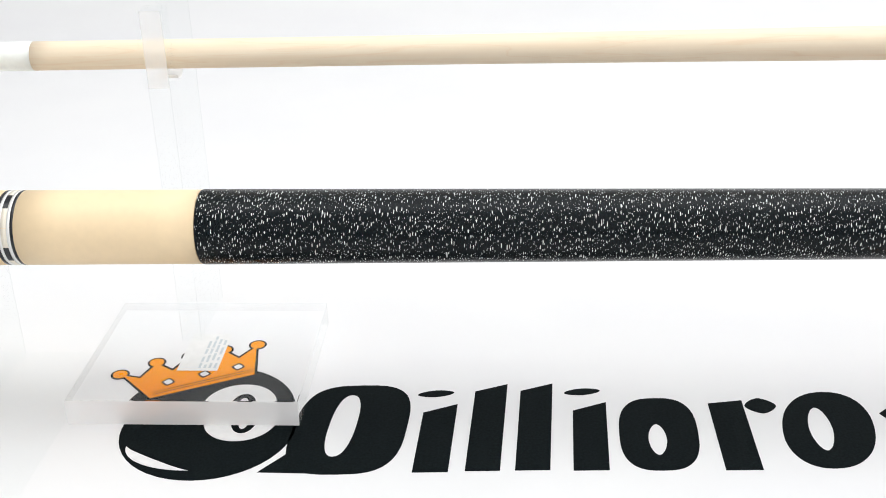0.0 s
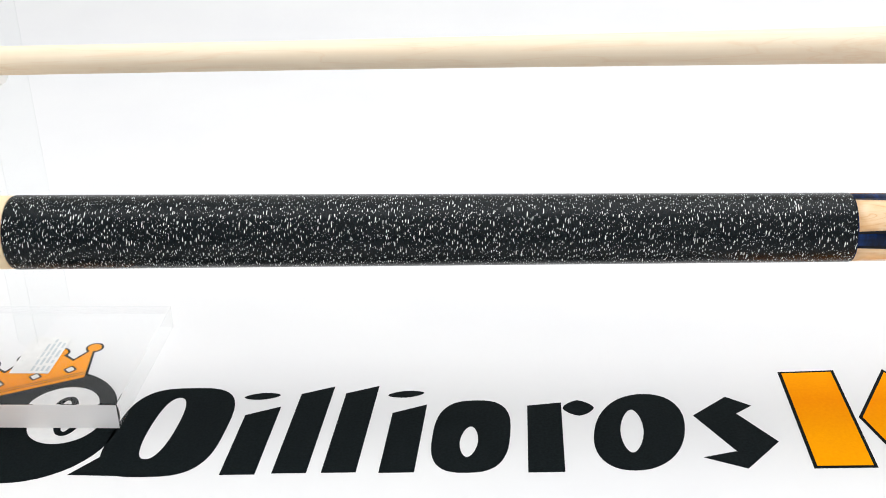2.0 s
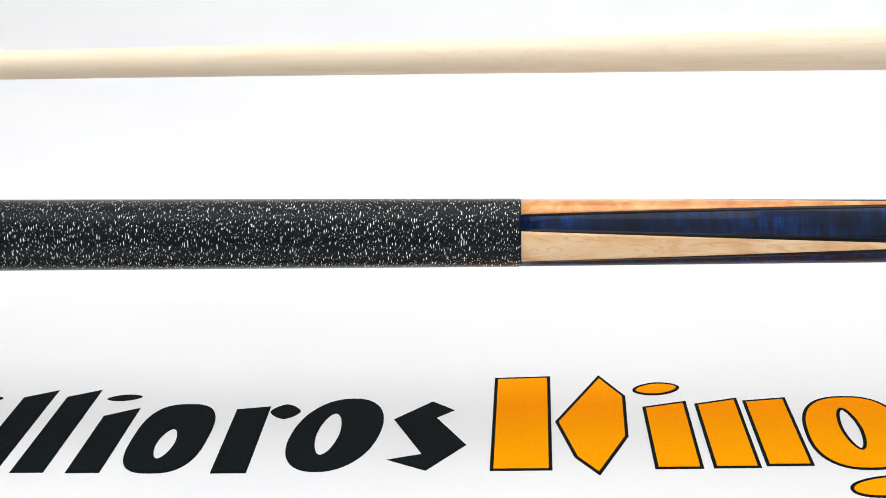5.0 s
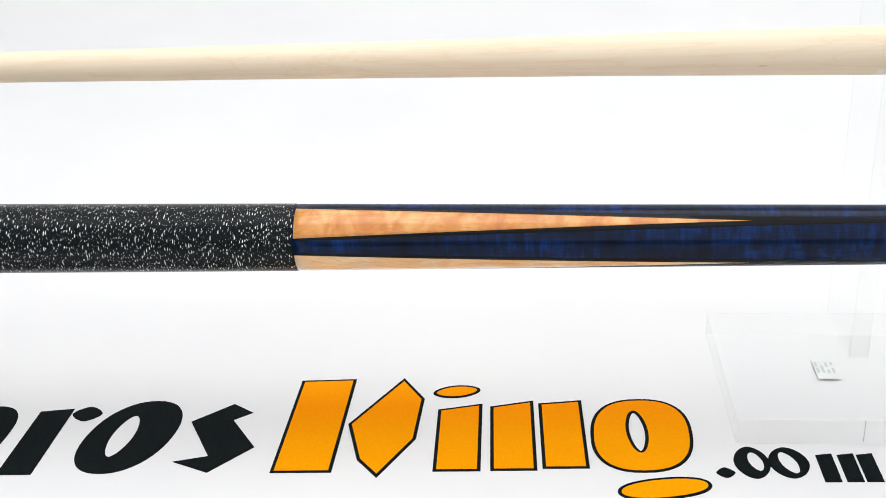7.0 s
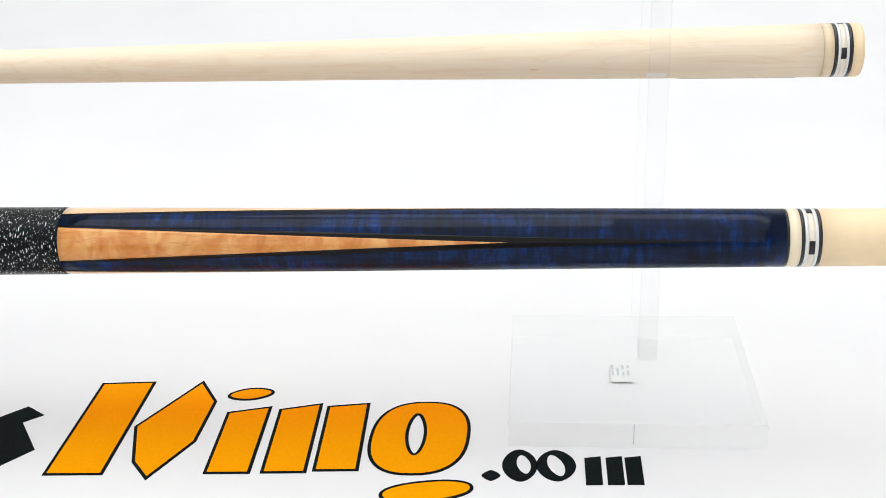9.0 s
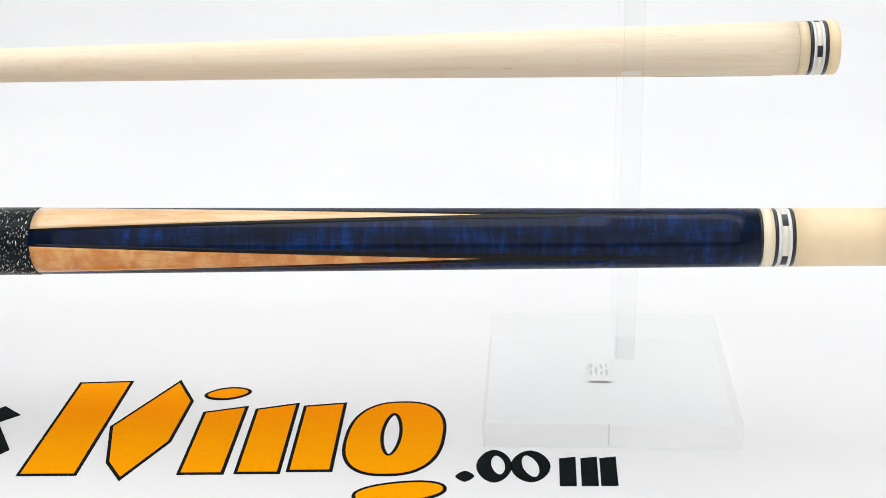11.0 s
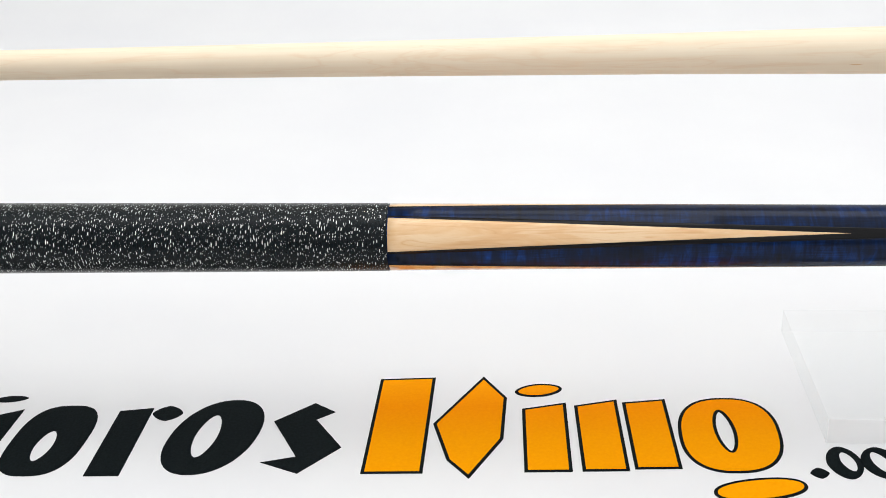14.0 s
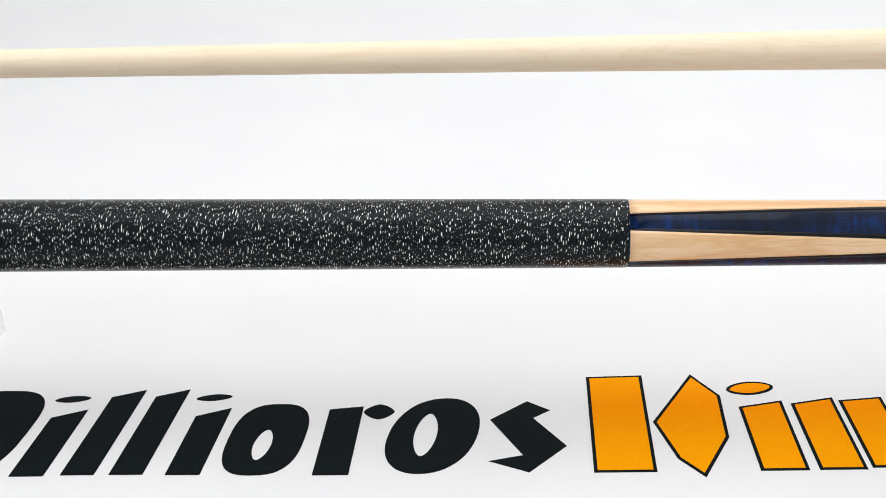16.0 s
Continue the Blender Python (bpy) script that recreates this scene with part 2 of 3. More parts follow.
def box(bm, a, b, bevel=0.0):
    (x0, y0, z0), (x1, y1, z1) = a, b
    vs = [bm.verts.new(p) for p in ((x0, y0, z0), (x1, y0, z0), (x1, y1, z0), (x0, y1, z0), (x0, y0, z1), (x1, y0, z1), (x1, y1, z1), (x0, y1, z1))]
    for f in ((0, 3, 2, 1), (4, 5, 6, 7), (0, 1, 5, 4), (1, 2, 6, 5), (2, 3, 7, 6), (3, 0, 4, 7)):
        bm.faces.new([vs[i] for i in f])
    if bevel:
        bmesh.ops.bevel(bm, geom=list(bm.edges), offset=bevel, segments=2, affect="EDGES", profile=0.5)
    return bm


def lathe(stations, seg=96, caps=True):
    """A turned solid along x from (x, radius) stations."""
    bm = bmesh.new()
    rings = []
    for x, r in stations:
        rings.append([bm.verts.new((x, r * math.cos(2 * math.pi * i / seg), r * math.sin(2 * math.pi * i / seg))) for i in range(seg)])
    for a, b in zip(rings, rings[1:]):
        for i in range(seg):
            bm.faces.new((a[i], a[(i + 1) % seg], b[(i + 1) % seg], b[i]))
    if caps:
        bm.faces.new(rings[0])
        bm.faces.new(rings[-1])
    return bm


def turned(name, stations, material, parent, label="", seg=96):
    """A turned part with smooth sides and crisp ends."""
    ob = part(name, lathe(stations, seg), material, parent, label, True)
    for p in ob.data.polygons:
        if len(p.vertices) > 4:
            p.use_smooth = False
    return ob


def lerp_table(table, x):
    for (x0, r0), (x1, r1) in zip(table, table[1:]):
        if x <= x1:
            return r0 + (r1 - r0) * (x - x0) / (x1 - x0)
    return table[-1][1]


def steps(x0, x1, n, table, extra=0.0):
    return [(x0 + (x1 - x0) * i / n, lerp_table(table, x0 + (x1 - x0) * i / n) + extra) for i in range(n + 1)]


def patch(x0, x1, edge, table, extra, nx=30, na=8, depth=0.0006):
    """A curved inlay on a cone along x: edge(x) gives its two angles in degrees."""
    bm = bmesh.new()
    top, low = [], []
    for i in range(nx + 1):
        x = x0 + (x1 - x0) * i / nx
        lo, hi = edge(x)
        r = lerp_table(table, x)
        rt, rl = [], []
        for j in range(na + 1):
            q = radians(lo + (hi - lo) * j / na)
            rt.append(bm.verts.new((x, (r + extra) * math.cos(q), (r + extra) * math.sin(q))))
            rl.append(bm.verts.new((x, (r - depth) * math.cos(q), (r - depth) * math.sin(q))))
        top.append(rt), low.append(rl)
    for i in range(nx):
        for j in range(na):
            bm.faces.new((top[i][j], top[i + 1][j], top[i + 1][j + 1], top[i][j + 1]))
            bm.faces.new((low[i][j], low[i][j + 1], low[i + 1][j + 1], low[i + 1][j]))
        for j in (0, na):
            bm.faces.new((top[i][j], top[i + 1][j], low[i + 1][j], low[i][j]))
    for i in (0, nx):
        for j in range(na):
            bm.faces.new((top[i][j], top[i][j + 1], low[i][j + 1], low[i][j]))
    return bm


# ---- studio shell ----
def sweep():
    """White vinyl sheet: flat on the table, curving up behind."""
    bm = bmesh.new()
    prof = [(-0.5 + 0.1 * i, 0.0) for i in range(12)]
    r, y0 = 0.45, 0.62
    prof += [(y0 + r * math.sin(q), r - r * math.cos(q)) for q in (math.pi / 2 * i / 16 for i in range(17))]
    prof += [(y0 + r, 0.6 + 0.2 * i) for i in range(6)]
    rows = [[bm.verts.new((x, y, z)) for x in (-1.3, -0.4, 0.27, 0.94, 1.84)] for y, z in prof]
    low = [[bm.verts.new((x, y + (0.004 if z > 0.2 else 0.0), z - 0.003)) for x in (-1.3, -0.4, 0.27, 0.94, 1.84)] for y, z in prof]
    for g in (rows, low):
        for a, b in zip(g, g[1:]):
            for i in range(4):
                bm.faces.new((a[i], a[i + 1], b[i + 1], b[i]))
    for a, b, c, d in ((rows[0], low[0], 0, 0), (rows[-1], low[-1], 0, 0)):
        for i in range(4):
            bm.faces.new((a[i], a[i + 1], b[i + 1], b[i]))
    for i in (0, 4):
        for k in range(len(rows) - 1):
            bm.faces.new((rows[k][i], rows[k + 1][i], low[k + 1][i], low[k][i]))
    return bm


banner = part("vinyl_banner", sweep(), WHITE, None, "", True)
tagged(banner, "white printed vinyl banner sheet sweeping up behind the cue", "banner", kind="structure")

bm = bmesh.new()
box(bm, (-1.4, -0.56, -0.045), (1.94, 1.2, -0.004), 0.003)
table = part("table_top", bm, WALL)
tagged(table, "plain white table top under the vinyl banner", "table", kind="structure")
# assumed room, out of view: its pale walls and ceiling bounce fill light
for nm, a, b, mat in (("floor", (-2.2, -2.4, -0.80), (2.7, 1.6, -0.75), GREY), ("ceiling", (-2.2, -2.4, 1.75), (2.7, 1.6, 1.8), WALL),
                      ("wall_north", (-2.2, 1.6, -0.75), (2.7, 1.65, 1.75), WALL), ("wall_south", (-2.2, -2.45, -0.75), (2.7, -2.4, 1.75), WALL),
                      ("wall_west", (-2.25, -2.4, -0.75), (-2.2, 1.6, 1.75), WALL), ("wall_east", (2.7, -2.4, -0.75), (2.75, 1.6, 1.75), WALL)):
    bm = bmesh.new()
    box(bm, a, b)
    tagged(part(nm, bm, mat), "unseen assumed studio " + nm.split("_")[0], nm.split("_")[0], kind="structure")

# ---- print on the banner: plain shapes on a baseline turned a little from the cue ----
PRINT = pose(0.307, -0.0355, 0, 0, 0, math.degrees(math.atan2(0.0112, 0.312)))


def lay(name, outer, hole, material, z0, z1):
    """A thin printed shape in millimetres of the print's own baseline, with an optional opening."""
    bm = bmesh.new()
    lift = lambda p, z: bm.verts.new((p[0] / 1000, p[1] / 1000, z / 1000))
    to, bo = [lift(p, z1) for p in outer], [lift(p, z0) for p in outer]
    n = len(outer)
    for i in range(n):
        bm.faces.new((to[i], to[(i + 1) % n], bo[(i + 1) % n], bo[i]))
    if hole:
        ti, bi = [lift(p, z1) for p in hole], [lift(p, z0) for p in hole]
        for i in range(n):
            j = (i + 1) % n
            bm.faces.new((to[i], to[j], ti[j], ti[i]))
            bm.faces.new((bo[i], bo[j], bi[j], bi[i]))
            bm.faces.new((ti[i], ti[j], bi[j], bi[i]))
    else:
        bm.faces.new(to)
        bm.faces.new(bo)
    ob = part(name, bm, material, banner)
    ob.matrix_basis = PRINT
    return ob


def bar_shape(u, w, v0, v1, lean=0.08, rise=0.0):
    return [(u, v0), (u + w, v0), (u + w + lean * (v1 + rise - v0), v1 + rise), (u + lean * (v1 - v0), v1)]


def oval(cu, cv, ru, rv, power=2.0, lean=0.0, turn=0.0, n=48):
    out = []
    for i in range(n):
        q = 2 * math.pi * i / n
        c, s = math.cos(q), math.sin(q)
        x, y = ru * math.copysign(abs(c) ** (2 / power), c), rv * math.copysign(abs(s) ** (2 / power), s)
        k = radians(turn)
        x, y = x * math.cos(k) - y * math.sin(k), x * math.sin(k) + y * math.cos(k)
        out.append((cu + x + lean * y, cv + y))
    return out


def grow(pts, d):
    """The outline d wider all round."""
    n, out = len(pts), []
    area = sum(pts[i][0] * pts[(i + 1) % n][1] - pts[(i + 1) % n][0] * pts[i][1] for i in range(n))
    s = 1 if area > 0 else -1
    for i in range(n):
        a, b, c = Vector(pts[i - 1]), Vector(pts[i]), Vector(pts[(i + 1) % n])
        e, f = (b - a).normalized(), (c - b).normalized()
        ne, nf = Vector((e.y, -e.x)) * s, Vector((f.y, -f.x)) * s
        m = (ne + nf).normalized()
        out.append(tuple(b + m * (d / max(0.45, m.dot(ne)))))
    return out


def black_shape(name, outer, hole=None):
    lay(name, outer, hole, BLACK, -0.4, 0.15)


def orange_shape(name, outer, hole=None):
    lay(name + "_outline", grow(outer, 0.7), grow(hole, -0.7) if hole else None, BLACK, -0.4, 0.15)
    lay(name, grow(outer, -0.7), grow(hole, 0.7) if hole else None, ORANGE, 0.1, 0.3)


# black row
black_shape("printed_block", oval(-252, 31, 23, 31.5, 3.2, 0.1), oval(-255, 33, 5.5, 22, 2.4, 0.1))
lay("printed_foot", [(-285, 1.5), (-262, 0.2), (-262, 14), (-273, 16)], None, BLACK, -0.4, 0.10)
for u in (-226.1, -165.1):
    black_shape("printed_bar", bar_shape(u, 13.6, 0.2, 41, 0.08, 6))
    black_shape("printed_lens", oval(u + 8.3, 55.2, 7.6, 2.5, 1.7, 0, 6))
for u in (-206.1, -187.1):
    black_shape("printed_bar", bar_shape(u, 13.3, 0.7, 56.5, 0.085, 5.5))
black_shape("printed_block", oval(-129.5, 24.5, 15.5, 25, 2.8, 0.08), oval(-130.5, 20, 3.6, 10.5, 1.8, 0.08))
black_shape("printed_bar", bar_shape(-108.1, 14, -0.8, 45, 0.04, 2))
black_shape("printed_lens", oval(-85.4, 42.8, 6.4, 5.6, 1.5))
black_shape("printed_block", oval(-62.5, 26, 18, 26.5, 2.2, 0.18), oval(-65.5, 26, 4.6, 15, 1.8, 0.1))
black_shape("printed_band", [(-39.5, 36), (-24, 49.5), (-14.7, 42.5), (-22, 37), (-9.6, 17), (-25, -0.2), (-40.5, 7.3), (-27, 11)])
# orange row
orange_shape("printed_orange_bar", bar_shape(0.2, 22.5, 0, 67.5, 0.04, 0.8))
orange_shape("printed_orange_rhomb", [(27, 33), (47, 68), (56, 52), (54, 22), (41, -3), (33, 8)])
orange_shape("printed_orange_bar", bar_shape(63, 17, 0.2, 43, 0.01, 4))
orange_shape("printed_orange_lens", oval(70.2, 57.7, 9.4, 4.4, 1.8, 0, 8))
orange_shape("printed_orange_bar", bar_shape(85.1, 16.6, 0.4, 45, 0.0, 4))
orange_shape("printed_orange_bar", bar_shape(105.1, 16.6, 1.5, 47, 0.0, 2))
orange_shape("printed_orange_block", oval(144.5, 24, 19.5, 25.5, 2.5, 0.06), oval(143, 26, 3.7, 14.5, 1.8))
orange_shape("printed_orange_band", oval(149, -12.2, 17, 6.0, 2.2, 0, 8))
# small black row
black_shape("printed_dot", oval(173, -2.5, 3.6, 3.4, 1.4))
black_shape("printed_ring", oval(184, 4, 6.8, 10.5, 1.8), oval(185.5, 4.6, 2.6, 6.2, 1.8, 0, 8))
black_shape("printed_ring", oval(197.8, 3.7, 7.6, 10.2, 1.8), oval(197.8, 3.7, 3.0, 7.2, 1.8, 0, 14))
for u in (208.3, 216.4, 223.6):
    black_shape("printed_bar", bar_shape(u, 6.3, -9, 8.5, 0.03, 1.0))
# round emblem with a crown
black_shape("printed_ball", oval(-309.2, 32, 35.4, 35.2))
lay("printed_disc", oval(-297, 37.5, 15, 15.4), None, PRINT_WHITE, 0.1, 0.3)
lay("printed_ring", oval(-295.5, 36.5, 5.2, 9.0, 2.0), oval(-295.5, 36.5, 2.2, 6.2, 2.0), BLACK, 0.2, 0.45)
lay("printed_glint", [(-339.5 + 31 * (1 - math.cos(radians(q))) * 0.9, 19.5 - 16.5 * math.sin(radians(q))) for q in range(0, 91, 6)]
    + [(-339.5 + 31 * (1 - math.cos(radians(q))) * 0.9 + 3.6 * math.sin(radians(2 * q)), 19.5 - 16.5 * math.sin(radians(q)) + 3.4 * math.sin(radians(2 * q))) for q in range(84, 5, -6)], None, PRINT_WHITE, 0.1, 0.3)
crown = [(-335, 42.5), (-294, 60.5)]
tips = [(-297, 85.5), (-311, 81.5), (-325, 76.5), (-338.5, 71.5), (-352, 62)]
dips = [(-303.5, 75), (-317, 71), (-330.5, 65.5), (-343, 59.5)]
for i, tp in enumerate(tips):
    crown.append(tp)
    if i < 4:
        crown.append(dips[i])
lay("printed_crown_outline", grow(crown, 0.6), None, BLACK, 0.1, 0.3)
lay("printed_crown", grow(crown, -0.6), None, ORANGE, 0.25, 0.5)
for g in (3.2, 5.0):
    lay("printed_crown_line", [(-334.6, 42.5 + g), (-294.6, 60.3 + g), (-294.6, 60.7 + g), (-334.6, 42.9 + g)], None, BLACK, 0.4, 0.6)
for u, v in tips:
    lay("printed_crown_tip_outline", oval(u, v, 4.0, 4.0, n=24), None, BLACK, 0.1, 0.4)
    lay("printed_crown_tip", oval(u, v, 3.1, 3.1, n=24), None, ORANGE, 0.3, 0.55)
for u, v in ((-330, 55.5), (-316, 61.5), (-302.5, 67)):
    lay("printed_diamond_outline", oval(u, v, 3.0, 3.2, 1.1, n=24), None, BLACK, 0.3, 0.6)
    lay("printed_diamond", oval(u, v, 2.0, 2.1, 1.1, n=24), None, PRINT_WHITE, 0.4, 0.7)


# ---- acrylic stands ----
def upright_profile(front, back, slot0, slot1, slot_z, top_front, top_back):
    """Side view (y, z) of an upright with a round-bottomed slot open at the top."""
    r, c = (slot1 - slot0) / 2, (slot0 + slot1) / 2
    pts = [(front, 0.0127), (back, 0.0127), (back, top_back), (slot1, top_back)]
    pts += [(c + r * math.cos(q), slot_z + r - r * math.sin(q)) for q in (math.pi * i / 14 for i in range(15))]
    pts += [(slot0, top_front), (front, top_front), (front, slot_z + 0.0005)]
    return pts


def plate(profile, x0, x1, bevel=0.0004):
    bm = bmesh.new()
    a, b = [bm.verts.new((x0, y, z)) for y, z in profile], [bm.verts.new((x1, y, z)) for y, z in profile]
    n = len(profile)
    bm.faces.new(a)
    bm.faces.new(b)
    for i in range(n):
        bm.faces.new((a[i], a[(i + 1) % n], b[(i + 1) % n], b[i]))
    return bm


def label_on(base, off, x0, x1, y0, y1, t0, t1):
    """A white paper label with four columns of grey print, stuck under a base."""
    bm = bmesh.new()
    box(bm, (x0, y0, 0.0009), (x1, y1, 0.0011))
    bm.transform(off)
    part("label", bm, STICKER, base, "white paper label")
    for col in range(4):
        y = t0
        while y < t1 - 0.002:
            run = random.choice((0.0028, 0.0042, 0.0060))
            bm = bmesh.new()
            box(bm, (x1 - 0.0022 - 0.0022 * col, y, 0.00105), (x1 - 0.0011 - 0.0022 * col, min(y + run, t1), 0.00114))
            bm.transform(off)
            part("label_bar", bm, GREY_INK, base)
            y += run + random.choice((0.0010, 0.0022))


def stand(x0, x1, y0, y1, px0, px1, profile, sticker, clear_top, front_edge, label):
    root = new("cue_stand")
    root.location = ((x0 + x1) / 2, (y0 + y1) / 2, 0)
    off = Matrix.Translation(-root.location)
    bm = bmesh.new()
    box(bm, (x0, y0, 0.0012), (x1, y1, 0.0125), 0.0004)
    bm.transform(off)
    base = part("base", bm, CLEAR if front_edge is TINE else SHEET, root)
    base.data.materials.append(MILKY if clear_top else SHEET)
    base.data.materials.append(SHEET)
    base.data.materials.append(SIDE if clear_top else SHEET)
    for p in base.data.polygons:
        p.material_index = 0 if p.normal.z > 0.9 else 2 if p.normal.z < -0.5 else 1 if p.normal.y < -0.5 else 3
    label_on(base, off, *sticker)
    bm = plate(profile, px0, px1)
    bm.transform(off)
    up = part("upright", bm, SHEET, root)
    up.data.materials.append(front_edge)
    for p in up.data.polygons:
        p.material_index = 1 if p.normal.y < -0.7 and p.center.y + root.location.y < profile[0][0] + 0.001 and (p.center.z > 0.1 or front_edge is EDGE) else 0
        if p.normal.z > 0.6 and p.center.z < profile[2][1] - 0.01 and abs(p.center.y) < 0.1:
            p.material_index = 2 if p.center.z > 0.1 else 0
    up.data.materials.append(MILKY)
    # thin tinted strips added for the grey lines that refraction draws along clear edges
    for ax, ay, top in ((px1, profile[0][0], profile[-2][1]), (px0, profile[0][0], profile[-2][1]), (px1 if x0 < 0.2 else px0, profile[1][0], profile[2][1])):
        bm = bmesh.new()
        box(bm, (ax - 0.00015, ay - 0.00015, 0.0127), (ax + 0.00015, ay + 0.00015, top - 0.0002))
        bm.transform(off)
        part("edge_line", bm, ARRIS, up).visible_shadow = False
    for o in (base, up):
        o.visible_shadow = False
    return tagged(root, label, "cue stand", group="acrylic cue stands")


stand(-0.061, 0.034, -0.0145, 0.070, -0.0245, -0.016, upright_profile(0.034, 0.075, 0.0445, 0.0575, 0.1265, 0.158, 0.164), (-0.0235, -0.006, 0.017, 0.048, 0.019, 0.046), True, TINE,
      "clear acrylic cue stand holding the thin end of the shaft")
right_stand = stand(0.486, 0.585, -0.014, 0.075, 0.5395, 0.547, upright_profile(0.034, 0.075, 0.0405, 0.0625, 0.130, 0.166, 0.172), (0.5286, 0.538, 0.036, 0.052, 0.041, 0.050), True, EDGE,
      "clear acrylic cue stand holding the thick end of the shaft")
stand(-0.157, -0.0625, -0.065, 0.024, -0.098, -0.090, upright_profile(-0.036, 0.022, -0.0155, 0.0155, 0.0685, 0.076, 0.076), (-0.115, -0.101, -0.03, 0.0, -0.027, -0.004), False, SHEET,
      "clear acrylic stand under the butt end of the cue")

seam_bm = bmesh.new()
box(seam_bm, (-0.0012, -0.0447, 0.0030), (-0.0009, -0.0443, 0.0122))
tagged(part("hairline_seam", seam_bm, GREY_INK, right_stand), "fine grey hairline seam")

# ---- the cue butt, spinning about its length ----
AXIS_Z, RISE = 0.0824, math.degrees(math.atan2(0.0026, 1.0))
BUTT = [(-0.20, 0.0149), (-0.07, 0.0145), (0.0, 0.0143), (0.3187, 0.0127), (0.589, 0.0106), (0.634, 0.0104)]
cue = new("cue_butt")
tagged(cue, "pool cue butt with speckled black wrap and blue forearm", "pool cue")


def ring_set(x, flip, parent):
    """Black, white, chequered, white, black rings from x onwards."""
    widths = [(0.0012, EBONY, "ring"), (0.0013, RING_WHITE, "ring"), (0.0022, RING_CREAM, "inlay_ring"), (0.0012, RING_WHITE, "ring"), (0.0013, EBONY, "ring")]
    for w, mat, nm in widths:
        x1 = x + flip * w
        a, b = min(x, x1), max(x, x1)
        ob = turned(nm, [(a, lerp_table(BUTT, a)), (b, lerp_table(BUTT, b))], mat, parent)
        if nm == "inlay_ring":
            for k in range(4):
                q0 = 14 + 90 * k
                part("inlay", patch(a + 0.00005, b - 0.00005, lambda x, q0=q0: (q0 - 14, q0 + 14), BUTT, 0.00004, 1, 6), EBONY, ob)
                part("inlay_line", patch(a + 0.00005, b - 0.00005, lambda x, q0=q0: (q0 + 44.5, q0 + 45.2), BUTT, 0.00003, 1, 2), IVORY, ob)
        x = x1
    return x


turned("wrap", [(0.0004, 0.0137), (0.0006, 0.0143)] + steps(0.0014, 0.3178, 24, BUTT, 0.00022) + [(0.3185, 0.0127), (0.3187, 0.0122)], LINEN, cue, "black linen wrap with white specks")
turned("sleeve", steps(-0.0684, 0.0003, 4, BUTT), IVORY, cue, "ivory butt sleeve")
xr = ring_set(-0.0684, -1, cue)
turned("butt_cap", steps(-0.19, xr, 4, BUTT), IVORY, cue)
turned("bumper", [(-0.205, 0.010), (-0.204, 0.011), (-0.1901, 0.0125)], EBONY, cue)
turned("forearm", steps(0.3184, 0.5864, 24, BUTT), BLUE, cue, "blue-stained figured maple forearm")
turned("trim_line", steps(0.5865, 0.5873, 1, BUTT), EBONY, cue)
turned("collar_ring", steps(0.5874, 0.5914, 1, BUTT), IVORY_PALE, cue)
xr = ring_set(0.5915, 1, cue)
turned("joint_collar", steps(xr, 0.6335, 3, BUTT), IVORY, cue)
turned("joint_line", steps(0.6335, 0.6339, 1, BUTT), EBONY, cue)
X0, TIP, VEIL = 0.3188, 0.168, 0.245


def wedge(q, half, reach, power):
    def edge(x):
        f = max(0.0, 1 - (x - X0) / reach)
        h = half * f ** power
        return q - h, q + h
    return edge


for k in range(4):
    q = 90 * k
    v = part("veneer", patch(X0, X0 + VEIL, wedge(q, 34.5, VEIL, 1.0), BUTT, 0.00002, 40, 10), VENEER, cue, "black veneer edge", True)
    part("maple_point", patch(X0, X0 + TIP, wedge(q, 30, TIP, 1.0), BUTT, 0.00005, 40, 10), (MAPLE_CONTOUR, MAPLE_PLAIN, MAPLE_PLAIN, MAPLE_CURLY)[k], v, "figured maple point", True)

spindle = part("spindle", lathe([(0.6342, 0.0101), (0.78, 0.0101)]), WHITE_PLASTIC, None, "", True)
spindle.matrix_basis = pose(0, 0, AXIS_Z, 0, -RISE, 0)
tagged(spindle, "white round turning spindle at the joint end of the cue", "spindle")

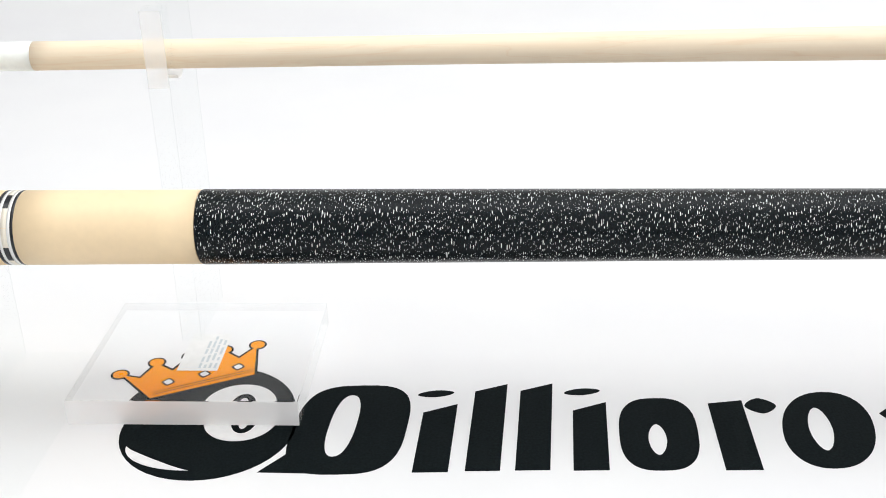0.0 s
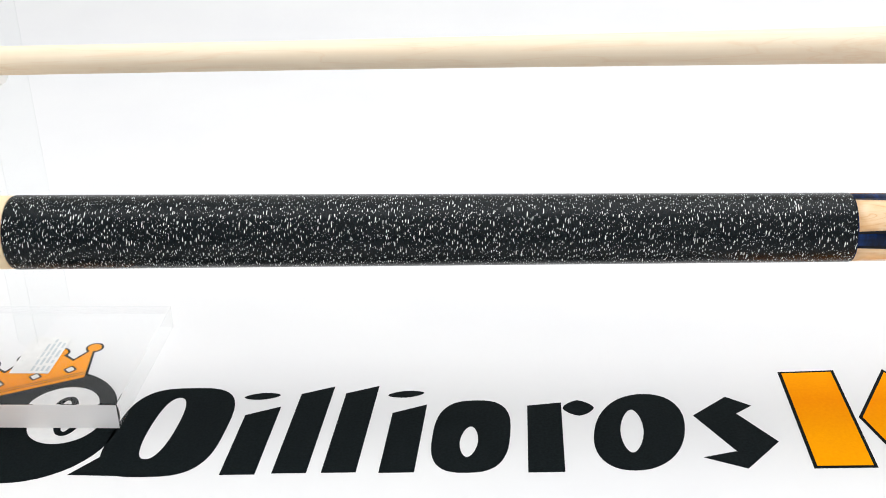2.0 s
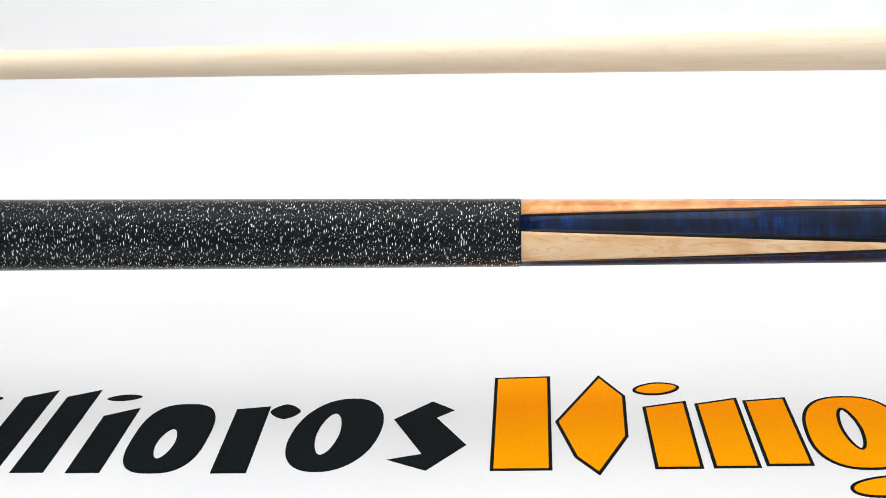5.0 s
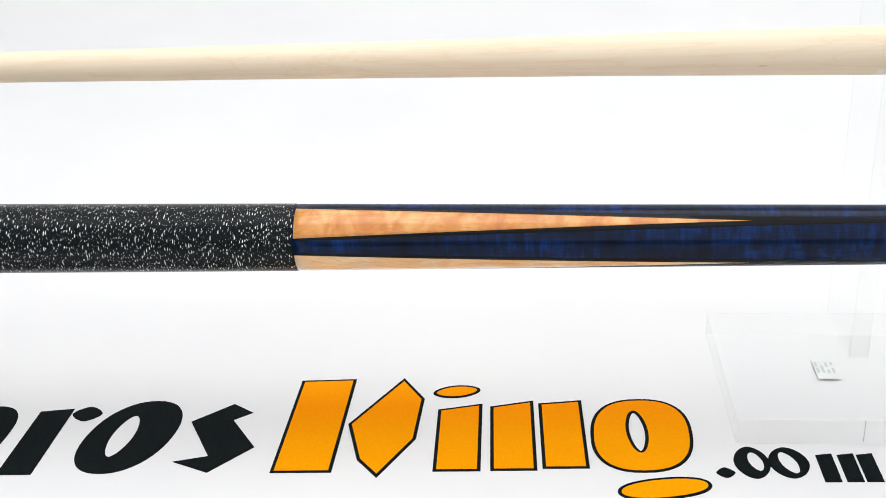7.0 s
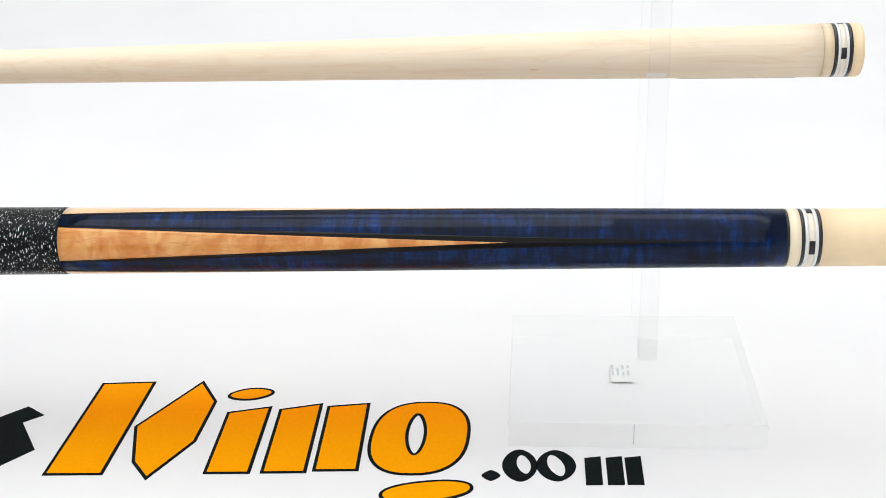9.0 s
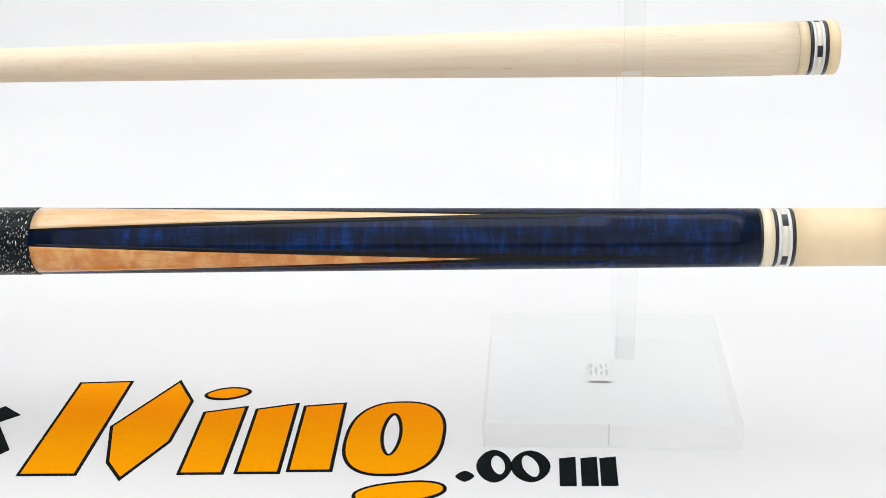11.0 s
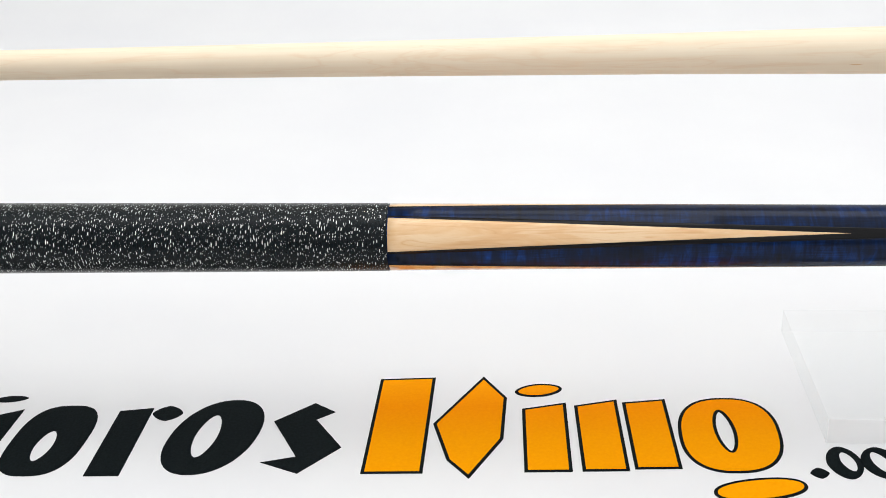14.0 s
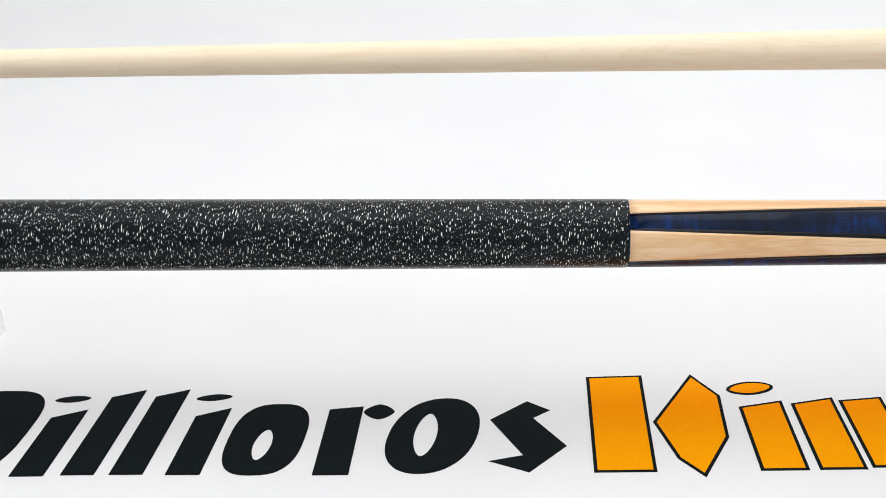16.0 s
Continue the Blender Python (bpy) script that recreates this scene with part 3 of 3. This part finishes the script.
# ---- the shaft behind ----
SHAFT_R = [(-0.105, 0.0059), (0.1, 0.0059), (0.2, 0.0063), (0.3, 0.0069), (0.43, 0.0080), (0.5, 0.0090), (0.565, 0.0098), (0.61, 0.0102), (0.63, 0.0102)]
shaft = new("cue_shaft")
tagged(shaft, "pale maple pool cue shaft with white ferrule and ringed joint", "pool cue shaft")
turned("shaft_wood", steps(-0.0755, 0.6050, 60, SHAFT_R), SHAFT, shaft)
turned("ferrule", steps(-0.100, -0.0756, 2, SHAFT_R), FERRULE, shaft, "white ferrule")
turned("tip", [(-0.107, 0.0030), (-0.1055, 0.0045), (-0.103, 0.0056), (-0.1001, 0.0058)], LEATHER, shaft)
turned("collar_ring", steps(0.6051, 0.6089, 1, SHAFT_R), COLLAR, shaft)
x = 0.6090
for w, mat, nm in ((0.0013, EBONY, "ring"), (0.0010, RING_WHITE, "ring"), (0.0021, RING_CREAM, "inlay_ring"), (0.0010, RING_WHITE, "ring"), (0.0014, EBONY, "ring")):
    ob = turned(nm, steps(x, x + w, 1, SHAFT_R), mat, shaft)
    if nm == "inlay_ring":
        for k in range(4):
            q0 = 172 + 90 * k
            part("inlay", patch(x + 0.00005, x + w - 0.00005, lambda x, q0=q0: (q0 - 12, q0 + 12), SHAFT_R, 0.00004, 1, 6), EBONY, ob)
    x += w
turned("joint_cap", [(x, 0.0102), (0.6190, 0.0102), (0.6200, 0.0098), (0.6204, 0.0088)], IVORY, shaft)
part("label_edge", patch(0.552, 0.5965, lambda x: (251.5, 253.5), SHAFT_R, 0.00015, 4, 2), LABEL_EDGE, shaft, "thin dark edge of a clear label")
part("knot", patch(0.4935, 0.4985, lambda x: (200.7 - 2.2 * math.sin((x - 0.4935) * 628), 200.8 + 1.2 * math.sin((x - 0.4935) * 628)), SHAFT_R, 0.00002, 12, 2), KNOT, shaft, "small brown knot")
shaft.matrix_basis = Matrix.Translation((0, 0.0515, 0.1363)) @ pose(0, 0, 0, 0, -math.degrees(math.atan2(0.0056, 1.0)), 0)


# ---- what moves ----
def motions():
    spin = [(0.0, -57), (2.0, -22), (4.0, 12), (6.5, 55), (9.0, 98), (12.5, 153), (14.5, 184), (16.0, 206)]
    face = 180 - 25.0
    walk(cue, [(t, pose(0, 0, AXIS_Z, face + q, -RISE, 0)) for t, q in spin])


motions()
